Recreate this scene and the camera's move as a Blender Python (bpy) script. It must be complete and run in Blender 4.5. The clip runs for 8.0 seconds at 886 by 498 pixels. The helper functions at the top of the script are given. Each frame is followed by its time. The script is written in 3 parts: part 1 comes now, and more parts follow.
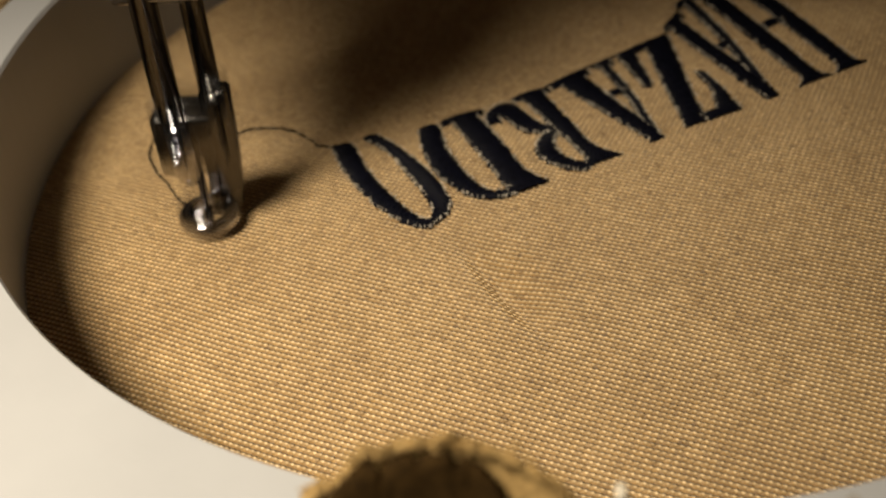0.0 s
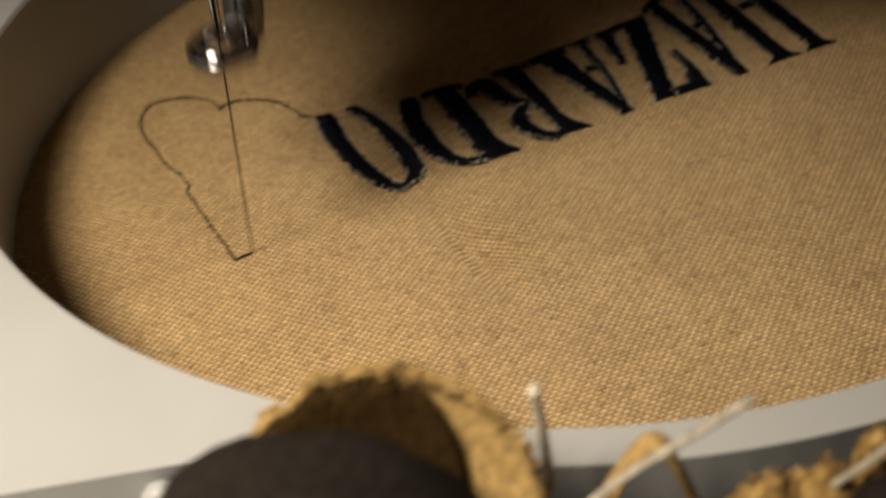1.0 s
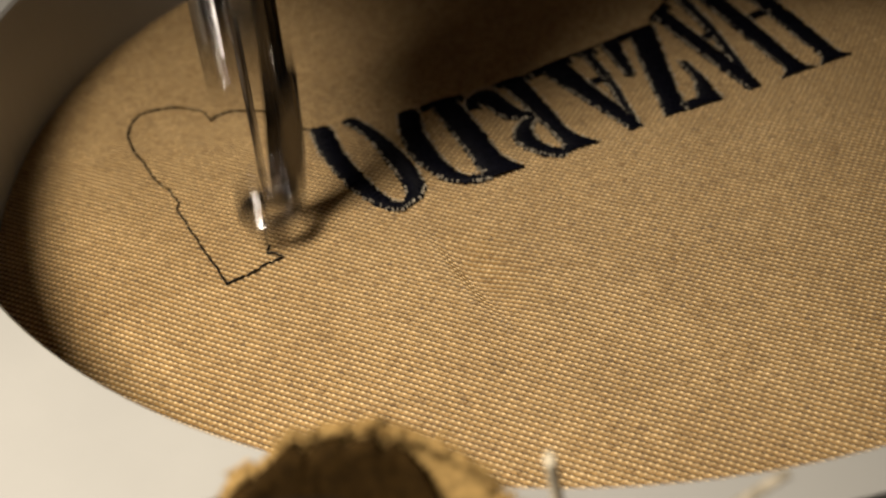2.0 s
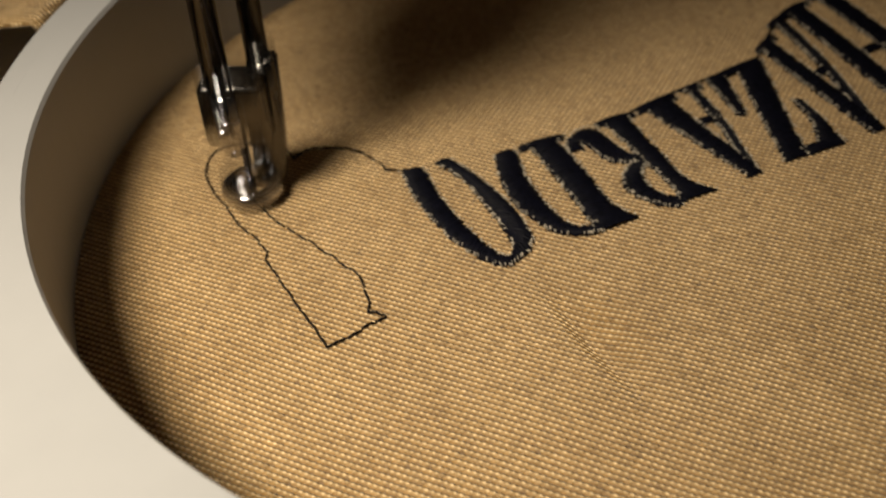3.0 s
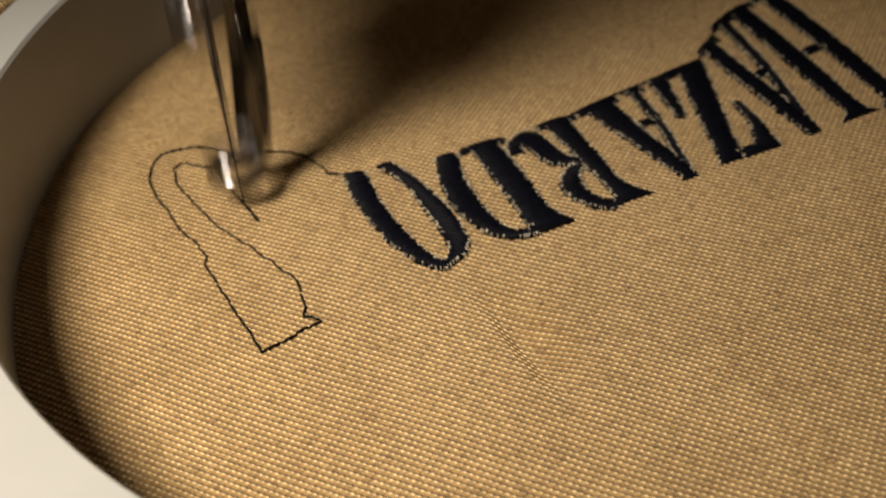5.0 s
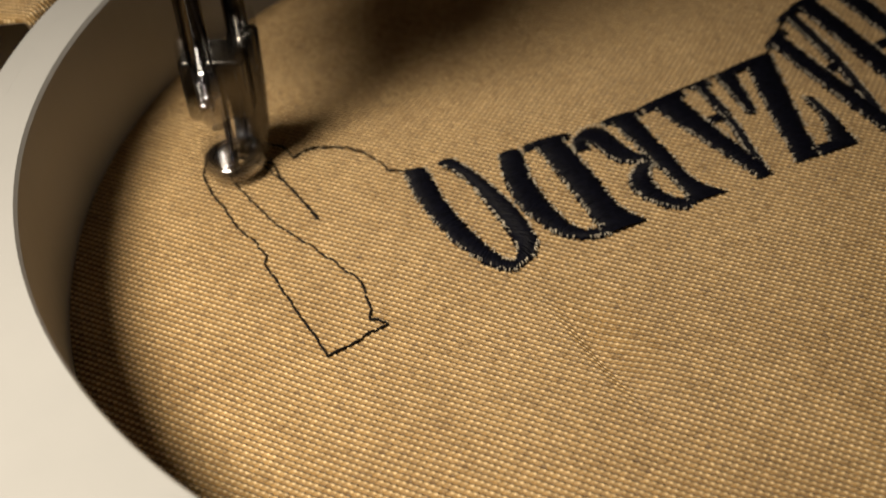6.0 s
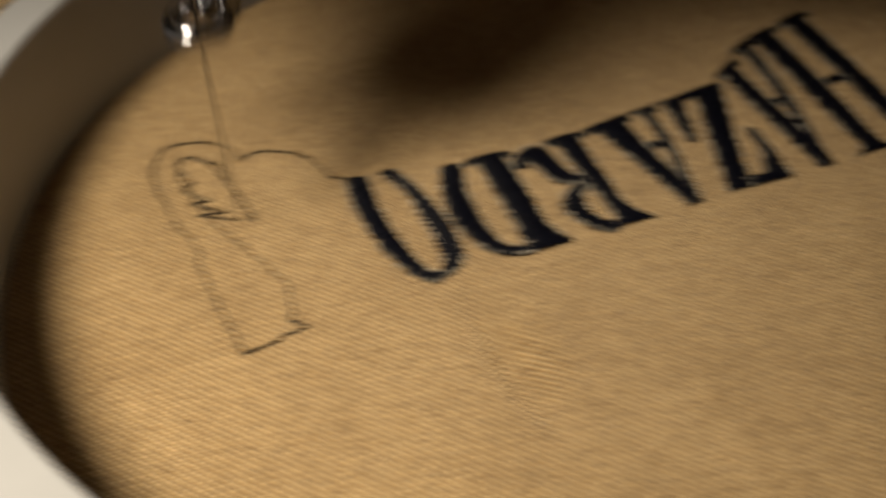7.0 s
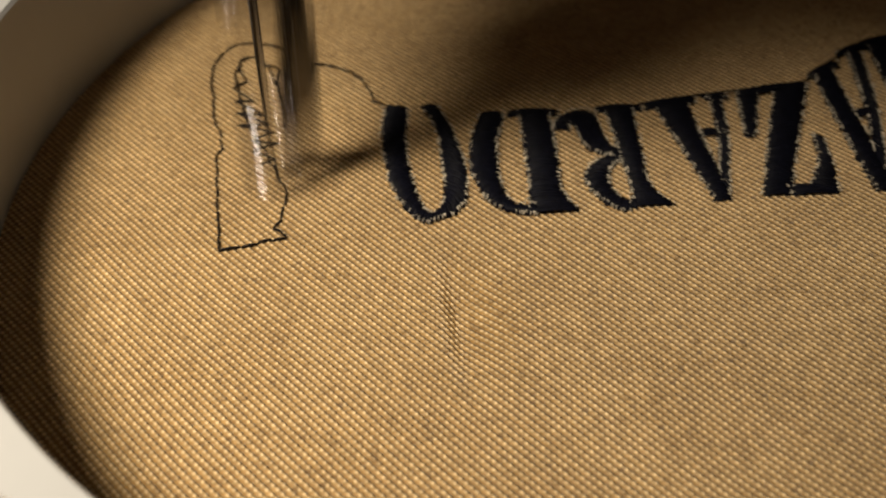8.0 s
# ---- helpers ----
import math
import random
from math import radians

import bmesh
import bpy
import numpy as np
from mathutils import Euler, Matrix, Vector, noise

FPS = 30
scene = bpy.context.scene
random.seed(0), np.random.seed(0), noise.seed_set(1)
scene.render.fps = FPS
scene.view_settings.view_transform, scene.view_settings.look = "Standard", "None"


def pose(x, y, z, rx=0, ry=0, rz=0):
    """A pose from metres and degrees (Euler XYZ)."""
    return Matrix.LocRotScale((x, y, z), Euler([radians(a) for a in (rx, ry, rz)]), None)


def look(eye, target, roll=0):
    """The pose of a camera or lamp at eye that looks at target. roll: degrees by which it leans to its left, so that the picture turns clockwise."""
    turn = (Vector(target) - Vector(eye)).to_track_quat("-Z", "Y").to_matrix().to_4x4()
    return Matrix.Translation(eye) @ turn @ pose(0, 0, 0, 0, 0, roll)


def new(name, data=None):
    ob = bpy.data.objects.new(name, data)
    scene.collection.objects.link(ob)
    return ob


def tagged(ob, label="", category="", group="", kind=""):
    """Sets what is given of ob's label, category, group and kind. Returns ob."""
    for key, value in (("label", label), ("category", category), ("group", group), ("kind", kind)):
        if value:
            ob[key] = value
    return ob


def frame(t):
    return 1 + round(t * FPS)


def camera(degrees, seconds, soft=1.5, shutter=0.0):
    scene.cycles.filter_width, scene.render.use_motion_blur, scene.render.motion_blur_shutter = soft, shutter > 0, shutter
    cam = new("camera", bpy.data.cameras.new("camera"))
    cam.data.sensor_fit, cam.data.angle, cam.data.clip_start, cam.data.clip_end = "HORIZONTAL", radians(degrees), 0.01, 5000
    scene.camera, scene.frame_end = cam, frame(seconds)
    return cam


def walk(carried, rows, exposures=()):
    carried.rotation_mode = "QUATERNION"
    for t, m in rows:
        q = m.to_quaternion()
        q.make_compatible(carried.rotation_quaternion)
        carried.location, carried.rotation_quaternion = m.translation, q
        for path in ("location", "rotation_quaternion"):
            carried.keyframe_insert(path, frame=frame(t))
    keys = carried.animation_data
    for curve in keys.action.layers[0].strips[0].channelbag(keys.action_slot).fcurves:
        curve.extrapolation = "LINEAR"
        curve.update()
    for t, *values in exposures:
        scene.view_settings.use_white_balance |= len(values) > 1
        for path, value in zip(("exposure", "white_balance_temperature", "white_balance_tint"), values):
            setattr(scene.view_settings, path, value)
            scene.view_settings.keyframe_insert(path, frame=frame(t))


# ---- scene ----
cam = camera(41.0, 8.0, soft=1.8, shutter=0.42)
MM = 0.001
# seconds, eye in millimetres in the machine's space (the needle stands still in it, the hoop travels), turn in degrees
PATH = [
    (0.0, -6.34, -100.93, 74.13, 49.89, 6.01, 0.70),
    (0.5, -7.90, -97.94, 72.49, 50.67, 6.23, 1.26),
    (1.0, -10.32, -96.28, 71.59, 51.09, 6.08, 2.22),
    (1.3, -10.97, -96.39, 72.53, 50.40, 6.01, 2.28),
    (1.5, -11.09, -97.32, 72.68, 49.96, 6.24, 2.32),
    (2.0, -12.39, -95.53, 71.44, 50.34, 5.61, 2.06),
    (2.2, -13.01, -95.50, 71.64, 50.08, 5.92, 2.52),
    (3.3, -7.56, -103.90, 72.77, 49.28, 4.70, 2.14),
    (3.5, -7.21, -105.21, 72.70, 49.08, 4.46, 1.74),
    (4.0, -7.71, -104.60, 72.32, 49.37, 4.80, 1.88),
    (5.3, -8.66, -100.61, 73.96, 48.82, 5.27, 1.85),
    (5.5, -8.62, -101.37, 73.78, 48.66, 5.00, 1.96),
    (6.0, -6.70, -102.16, 72.85, 48.48, 5.44, 2.48),
    (6.5, -7.10, -100.02, 72.71, 48.67, 5.24, 2.34),
    (6.8, -5.87, -96.70, 72.79, 48.84, 3.36, 2.36),
    (7.0, -4.66, -93.92, 73.22, 49.34, 3.90, 5.73),
    (7.3, -3.31, -89.18, 72.27, 49.80, 2.70, 10.05),
    (7.5, 0.49, -86.47, 71.96, 49.27, 1.83, 13.52),
    (7.9, 9.51, -81.15, 70.23, 47.68, 2.13, 20.81),
    (8.0, 12.07, -80.47, 69.35, 48.26, 2.47, 22.60),
]
walk(cam, [(t, pose(x * MM, y * MM, z * MM, rx, ry, rz)) for t, x, y, z, rx, ry, rz in PATH],
     exposures=[(0.0, 0.17), (1.0, 0.08), (2.2, 0.04), (3.3, 0.02), (4.0, 0.08), (5.5, 0.05), (6.5, 0.04), (7.3, 0.02), (8.0, 0.20)])
cam.data.dof.use_dof, cam.data.dof.focus_distance, cam.data.dof.aperture_fstop = True, 0.101, 34.0

# ---- world and light ----
world = bpy.data.worlds.new("room_light")
scene.world = world
world.use_nodes = True
world.node_tree.nodes["Background"].inputs[0].default_value = (1.0, 0.80, 0.58, 1)
world.node_tree.nodes["Background"].inputs[1].default_value = 0.014

# work lamp of the machine: warm, to the left of the needle and in front of it
lamp_data = bpy.data.lights.new("work_lamp", "AREA")
lamp_data.shape, lamp_data.size, lamp_data.energy, lamp_data.color = "DISK", 0.080, 0.099, (1.0, 0.865, 0.645)
lamp = new("work_lamp", lamp_data)
lamp_data.spread = radians(52)
lamp.matrix_world = look((-0.116, -0.100, 0.205), (-0.048, -0.052, 0.0))
scene.view_settings.exposure = 0.0


# ---- materials ----
def material(name, colour, rough=0.6, metal=0.0):
    m = bpy.data.materials.new(name)
    m.use_nodes = True
    b = m.node_tree.nodes["Principled BSDF"]
    b.inputs["Base Color"].default_value = (*colour, 1)
    b.inputs["Roughness"].default_value, b.inputs["Metallic"].default_value = rough, metal
    return m


def node(m, kind, **values):
    n = m.node_tree.nodes.new(kind)
    for key, value in values.items():
        n.inputs[key].default_value = value
    return n


def link(m, a, b):
    m.node_tree.links.new(a, b)


def bsdf(m):
    return m.node_tree.nodes["Principled BSDF"]


def ramp(m, source, stops):
    r = m.node_tree.nodes.new("ShaderNodeValToRGB")
    while len(r.color_ramp.elements) < len(stops):
        r.color_ramp.elements.new(0.5)
    for e, (at, c) in zip(r.color_ramp.elements, stops):
        e.position, e.color = at, (*c, 1)
    link(m, source, r.inputs[0])
    return r.outputs[0]


def coords(m, scale=(1, 1, 1), turn=0.0):
    c = m.node_tree.nodes.new("ShaderNodeTexCoord")
    mp = m.node_tree.nodes.new("ShaderNodeMapping")
    mp.inputs["Scale"].default_value = scale
    mp.inputs["Rotation"].default_value = (0, 0, turn)
    link(m, c.outputs["Object"], mp.inputs[0])
    return mp.outputs[0]


def noise_tex(m, vec, scale, detail=3.0, rough=0.6):
    n = node(m, "ShaderNodeTexNoise", Scale=scale, Detail=detail, Roughness=rough)
    link(m, vec, n.inputs["Vector"])
    return n.outputs[0]


def mix(m, a, b, fac, mode="MIX"):
    x = m.node_tree.nodes.new("ShaderNodeMix")
    x.data_type, x.blend_type = "RGBA", mode
    for src, sock in ((fac, 0), (a, 6), (b, 7)):
        if hasattr(src, "is_linked"):
            link(m, src, x.inputs[sock])
        else:
            x.inputs[sock].default_value = src
    return x.outputs[2]


def bump(m, height, strength, distance):
    b = node(m, "ShaderNodeBump", Strength=strength, Distance=distance)
    link(m, height, b.inputs["Height"])
    link(m, b.outputs[0], bsdf(m).inputs["Normal"])


WEAVE_TURN = radians(20.5)      # run of the weft
PITCH = 0.00040                 # from yarn to yarn, both ways


def calc(m, op, a, b=0.0):
    n = m.node_tree.nodes.new("ShaderNodeMath")
    n.operation = op
    for k, x in enumerate((a, b)):
        if hasattr(x, "is_linked"):
            link(m, x, n.inputs[k])
        else:
            n.inputs[k].default_value = x
    return n.outputs[0]


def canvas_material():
    """Plain weave: pale weft knuckles, deeper warp, and furrow shade painted in, as in the relief of the cloth."""
    m = material("tan_canvas", (0.5, 0.33, 0.15), 0.5)
    v = coords(m)
    sep = m.node_tree.nodes.new("ShaderNodeSeparateXYZ")
    link(m, coords(m, (1 / PITCH, 1 / PITCH, 1 / PITCH), -WEAVE_TURN), sep.inputs[0])
    u, w = sep.outputs[0], sep.outputs[1]
    # yarns wander a little
    u = calc(m, "ADD", u, calc(m, "MULTIPLY", calc(m, "SINE", calc(m, "MULTIPLY", w, 0.13)), 0.22))
    w = calc(m, "ADD", w, calc(m, "MULTIPLY", calc(m, "SINE", calc(m, "MULTIPLY", u, 0.11)), 0.22))
    i, j = calc(m, "FLOOR", u), calc(m, "FLOOR", w)
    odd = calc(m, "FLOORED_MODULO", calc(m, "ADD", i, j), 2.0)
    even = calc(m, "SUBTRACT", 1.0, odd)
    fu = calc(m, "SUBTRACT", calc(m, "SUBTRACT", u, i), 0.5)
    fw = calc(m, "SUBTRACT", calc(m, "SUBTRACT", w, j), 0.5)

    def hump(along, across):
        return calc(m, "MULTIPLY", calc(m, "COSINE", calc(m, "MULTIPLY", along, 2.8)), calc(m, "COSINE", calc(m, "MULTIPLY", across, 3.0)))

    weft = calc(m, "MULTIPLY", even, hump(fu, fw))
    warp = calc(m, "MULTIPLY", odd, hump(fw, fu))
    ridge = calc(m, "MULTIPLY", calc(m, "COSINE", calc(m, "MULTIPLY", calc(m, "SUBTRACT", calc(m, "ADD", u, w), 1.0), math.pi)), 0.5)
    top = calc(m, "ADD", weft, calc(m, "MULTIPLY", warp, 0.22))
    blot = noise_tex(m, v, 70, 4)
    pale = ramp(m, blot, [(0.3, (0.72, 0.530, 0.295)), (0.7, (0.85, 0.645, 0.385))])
    # dark brown for the low places: paints the shade in gaps and furrows
    furrow_shade = ramp(m, blot, [(0.3, (0.250, 0.142, 0.044)), (0.7, (0.325, 0.194, 0.066))])
    # follows the relief, so the colour darkens wherever the weave lies low
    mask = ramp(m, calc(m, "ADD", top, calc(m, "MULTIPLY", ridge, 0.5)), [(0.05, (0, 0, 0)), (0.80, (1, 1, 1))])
    col = mix(m, furrow_shade, pale, mask)
    # single yarns that are darker, slubs, smudges
    yarn = m.node_tree.nodes.new("ShaderNodeTexWhiteNoise")
    yarn.noise_dimensions = "1D"
    link(m, calc(m, "ADD", calc(m, "MULTIPLY", even, j), calc(m, "MULTIPLY", odd, calc(m, "ADD", i, 977.0))), yarn.inputs["W"])
    col = mix(m, col, ramp(m, yarn.outputs["Value"], [(0.0, (0.84, 0.82, 0.79)), (0.3, (0.98, 0.98, 0.97)), (1.0, (1.06, 1.06, 1.07))]), 0.4, "MULTIPLY")
    smudge = noise_tex(m, v, 900, 4)
    col = mix(m, col, ramp(m, smudge, [(0.30, (0.76, 0.72, 0.66)), (0.46, (1, 1, 1)), (0.75, (1.05, 1.05, 1.05))]), 0.6, "MULTIPLY")
    tone = noise_tex(m, coords(m, (1, 1, 1)), 330, 2)
    col = mix(m, col, ramp(m, tone, [(0.28, (0.84, 0.81, 0.77)), (0.50, (1, 1, 1)), (0.72, (1.06, 1.06, 1.08))]), 0.5, "MULTIPLY")
    cell = m.node_tree.nodes.new("ShaderNodeTexWhiteNoise")
    comb = m.node_tree.nodes.new("ShaderNodeCombineXYZ")
    link(m, i, comb.inputs[0])
    link(m, j, comb.inputs[1])
    link(m, comb.outputs[0], cell.inputs["Vector"])
    col = mix(m, col, ramp(m, cell.outputs["Value"], [(0.0, (0.40, 0.35, 0.30)), (0.025, (0.76, 0.73, 0.69)), (0.45, (0.96, 0.96, 0.96)), (1.0, (1.26, 1.26, 1.27))]), 0.75, "MULTIPLY")
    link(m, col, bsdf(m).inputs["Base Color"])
    bsdf(m).inputs["Sheen Weight"].default_value = 0.1
    bsdf(m).inputs["Specular IOR Level"].default_value = 0.4
    bsdf(m).inputs["Roughness"].default_value = 0.42
    rel = calc(m, "ADD", calc(m, "ADD", top, calc(m, "MULTIPLY", ridge, 1.1)), calc(m, "MULTIPLY", noise_tex(m, v, 9000, 2), 0.25))
    bump(m, rel, 0.75, 0.00020)
    return m


def plastic_material():
    m = material("cream_plastic", (0.56, 0.53, 0.49), 0.45)
    v = coords(m)
    col = ramp(m, noise_tex(m, v, 45, 5), [(0.3, (0.355, 0.358, 0.378)), (0.6, (0.385, 0.388, 0.408))])
    link(m, col, bsdf(m).inputs["Base Color"])
    bump(m, noise_tex(m, v, 2500, 2), 0.08, 0.0001)
    return m


def thread_material(name, colour, rough=0.45, shine=0.3):
    m = material(name, colour, rough)
    bsdf(m).inputs["Specular IOR Level"].default_value = shine
    v = coords(m)
    dark = tuple(c * 0.55 for c in colour)
    lite = tuple(c * 1.5 for c in colour)
    link(m, ramp(m, noise_tex(m, v, 1800, 3), [(0.3, dark), (0.7, lite)]), bsdf(m).inputs["Base Color"])
    bump(m, noise_tex(m, coords(m, (1, 1, 1)), 14000, 1), 0.3, 0.00005)
    return m


def steel_material(name, colour, rough):
    m = material(name, colour, rough, 1.0)
    v = coords(m, (1, 1, 0.08))
    r = ramp(m, noise_tex(m, v, 3500, 3), [(0.3, (rough * 0.6,) * 3), (0.7, (rough * 1.5,) * 3)])
    link(m, r, bsdf(m).inputs["Roughness"])
    return m


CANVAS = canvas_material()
PLASTIC = plastic_material()
NAVY = thread_material("navy_thread", (0.0028, 0.0031, 0.0075), 0.5, 0.10)
BLACK_THREAD = thread_material("black_thread", (0.008, 0.006, 0.006), 0.6, 0.12)
STEEL = steel_material("polished_steel", (0.40, 0.40, 0.44), 0.08)
DARK_STEEL = steel_material("dark_steel", (0.14, 0.135, 0.135), 0.2)
FELT = thread_material("charcoal_lining", (0.016, 0.0125, 0.011), 0.95, 0.1)
FRAY = thread_material("raw_canvas_edge", (0.37, 0.235, 0.085), 0.85)
# the ramp's dark end paints shaded crevices into the frayed canvas
FRAY_RAMP = ramp(FRAY, noise_tex(FRAY, coords(FRAY), 1300, 5), [(0.38, (0.035, 0.018, 0.006)), (0.50, (0.27, 0.16, 0.05)), (0.70, (0.50, 0.335, 0.135))])
link(FRAY, FRAY_RAMP, bsdf(FRAY).inputs["Base Color"])
# colour of the added sheets that stand for shade in hollow cloth
SHADE_BROWN = thread_material("dark_brown_shade", (0.030, 0.016, 0.004), 0.9, 0.1)
FLAP = thread_material("cut_canvas", (0.39, 0.255, 0.10), 0.8)
SHEET = thread_material("dark_lining", (0.0070, 0.0055, 0.0040), 0.95, 0.0)
LOOSE = thread_material("pale_loose_thread", (0.38, 0.34, 0.29), 0.85)
FIBRE = thread_material("pale_canvas_fibre", (0.62, 0.56, 0.47), 0.6)
ENAMEL = material("white_enamel", (0.72, 0.71, 0.68), 0.35)


# ---- helpers for meshes ----
def mesh_of(name, verts, faces, mat, smooth=True):
    me = bpy.data.meshes.new(name)
    me.from_pydata(verts, [], faces)
    me.materials.append(mat)
    if smooth:
        me.polygons.foreach_set("use_smooth", [True] * len(me.polygons))
    me.update()
    return me


def part(name, bm, mat, parent, label="", smooth=True):
    me = bpy.data.meshes.new(name)
    bm.to_mesh(me)
    bm.free()
    me.materials.append(mat)
    if smooth:
        me.polygons.foreach_set("use_smooth", [True] * len(me.polygons))
    ob = new(name, me)
    ob.parent = parent
    return tagged(ob, label)


def thing(name, label, category, at=(0, 0, 0), group="", kind=""):
    ob = new(name)
    ob.location = at
    return tagged(ob, label, category, group, kind)


def lathe(bm, profile, steps=48, start=0.0, end=2 * math.pi, offset=(0, 0, 0)):
    """Turns a closed profile of (radius, z) about the z axis."""
    full = abs(end - start - 2 * math.pi) < 1e-6
    count = steps if full else steps + 1
    rings = []
    for i in range(count):
        a = start + (end - start) * i / steps
        rings.append([bm.verts.new((offset[0] + r * math.cos(a), offset[1] + r * math.sin(a), offset[2] + z)) for r, z in profile])
    for i in range(count if full else count - 1):
        a, b = rings[i], rings[(i + 1) % count]
        for j in range(len(profile)):
            k = (j + 1) % len(profile)
            bm.faces.new((a[j], b[j], b[k], a[k]))
    if not full:
        bm.faces.new(rings[0])
        bm.faces.new(list(reversed(rings[-1])))
    bmesh.ops.recalc_face_normals(bm, faces=bm.faces)


def tube_data(points, radius, sides=6, flat=1.0):
    """Verts and faces of a tube along points; radius may be a list."""
    pts = [Vector(q) for q in points]
    verts, faces = [], []
    for i, q in enumerate(pts):
        d = (pts[min(i + 1, len(pts) - 1)] - pts[max(i - 1, 0)]).normalized()
        up = Vector((0, 0, 1)) if abs(d.z) < 0.9 else Vector((1, 0, 0))
        side = d.cross(up).normalized()
        top = side.cross(d).normalized()
        r = radius[i] if isinstance(radius, (list, tuple)) else radius
        for k in range(sides):
            a = 2 * math.pi * k / sides
            verts.append(q + side * (r * math.cos(a)) + top * (r * flat * math.sin(a)))
    for i in range(len(pts) - 1):
        for k in range(sides):
            a, b = i * sides + k, i * sides + (k + 1) % sides
            faces.append((a, b, b + sides, a + sides))
    faces.append(tuple(reversed(range(sides))))
    faces.append(tuple(range((len(pts) - 1) * sides, len(pts) * sides)))
    return verts, faces


def tube(name, points, radius, mat, parent=None, sides=6, label="", flat=1.0):
    ob = new(name, mesh_of(name, *tube_data(points, radius, sides, flat), mat))
    ob.parent = parent
    return tagged(ob, label)


# ---- the cloth in the hoop ----
R = 60.0 * MM
HOOP_TOP = 14.6 * MM


def weave_height(x, y):
    """Height of a plain weave: weft and warp pass over one another in turn."""
    c, d = math.cos(WEAVE_TURN), math.sin(WEAVE_TURN)
    u, w = (x * c + y * d) / PITCH, (y * c - x * d) / PITCH
    u = u + 0.22 * np.sin(0.13 * w)
    w = w + 0.22 * np.sin(0.11 * u)
    i, j = np.floor(u), np.floor(w)
    fu, fw = u - i - 0.5, w - j - 0.5
    weft = np.cos(2.8 * fu) * np.cos(3.0 * fw)
    warp = np.cos(2.8 * fw) * np.cos(3.0 * fu)
    return np.where((i + j) % 2 < 1, weft, 0.22 * warp) + 0.4 * np.cos(np.pi * (u + w - 1))


def cloth_level(x, y):
    """The large form of the stretched cloth: a faint crease and soft waves."""
    u = (x + 0.0098) * 0.49 - (y + 0.0232) * 0.872
    w = (x + 0.0098) * 0.872 + (y + 0.0232) * 0.49
    crease = -0.0010 * np.exp(-(w / np.where(w < 0, 0.0009, 0.0032)) ** 2) * np.exp(-(u / 0.0060) ** 2)
    return crease + 0.00012 * np.sin(x * 140) * np.cos(y * 120 + 1)


def canvas_sheet():
    step = 0.000102
    n = int(R / step) + 2
    axis = np.arange(-n, n + 1) * step
    gx, gy = np.meshgrid(axis, axis)
    inside = gx ** 2 + gy ** 2 <= (R + 0.0002) ** 2
    z = cloth_level(gx, gy) + 0.00008 * (weave_height(gx, gy) - 0.5)
    index = -np.ones(gx.shape, dtype=np.int64)
    index[inside] = np.arange(inside.sum())
    q = np.stack([index[:-1, :-1], index[:-1, 1:], index[1:, 1:], index[1:, :-1]], -1).reshape(-1, 4)
    q = q[(q >= 0).all(1)]
    co = np.stack([gx[inside], gy[inside], z[inside]], -1)
    me = bpy.data.meshes.new("canvas_cloth")
    me.vertices.add(len(co))
    me.vertices.foreach_set("co", co.ravel())
    me.loops.add(q.size)
    me.loops.foreach_set("vertex_index", q.ravel())
    me.polygons.add(len(q))
    me.polygons.foreach_set("loop_start", np.arange(len(q)) * 4)
    me.polygons.foreach_set("use_smooth", np.ones(len(q), dtype=bool))
    me.update(calc_edges=True)
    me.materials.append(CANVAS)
    return me


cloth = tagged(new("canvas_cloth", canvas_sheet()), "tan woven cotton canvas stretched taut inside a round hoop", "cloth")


# ---- the hoop ----
hoop = thing("embroidery_hoop", "round cream plastic embroidery hoop holding tan canvas", "hoop")


def hoop_parts():
    bm = bmesh.new()
    lathe(bm, [(R, -0.002), (R + 0.00005, HOOP_TOP - 0.0004), (R + 0.0003, HOOP_TOP), (R + 0.0034, HOOP_TOP), (R + 0.0034, -0.002)], 160)
    part("inner_ring", bm, PLASTIC, hoop, smooth=False)
    bm = bmesh.new()
    lathe(bm, [(R + 0.00342, -0.002), (R + 0.00342, HOOP_TOP - 0.00002), (R + 0.0054, HOOP_TOP - 0.00002), (R + 0.0059, HOOP_TOP - 0.0006), (R + 0.0059, -0.002)], 120, radians(20), radians(182))
    part("outer_ring", bm, PLASTIC, hoop, smooth=False)
    # flat mounting plate that carries the hoop on the machine's arm
    bm = bmesh.new()
    edge = [(R + 0.0033, a) for a in range(182, 252, 3)]
    low = [bm.verts.new((r * math.cos(radians(a)), r * math.sin(radians(a)), HOOP_TOP - 0.004)) for r, a in edge]
    low += [bm.verts.new((x * MM, y * MM, HOOP_TOP - 0.004)) for x, y in ((-24.5, -61.6), (-36.2, -63.6), (-60, -68), (-95, -74), (-95, -4), (-67, -2.4))]
    f = bm.faces.new(low)
    top = bmesh.ops.extrude_face_region(bm, geom=[f])
    bmesh.ops.translate(bm, vec=(0, 0, 0.00399), verts=[v for v in top["geom"] if isinstance(v, bmesh.types.BMVert)])
    bmesh.ops.recalc_face_normals(bm, faces=bm.faces)
    part("mounting_plate", bm, PLASTIC, hoop, smooth=False)
    bm = bmesh.new()
    lathe(bm, [(0.0, 0.0), (0.0012, 0.0), (0.0015, 0.0004), (0.0015, 0.0013), (0.0011, 0.0017), (0.0, 0.0017)], 20)
    ob = part("screw_boss", bm, PLASTIC, hoop)
    ob.matrix_basis = pose(-0.0275, -0.0624, 0.0125, 90, 0, -10)


hoop_parts()

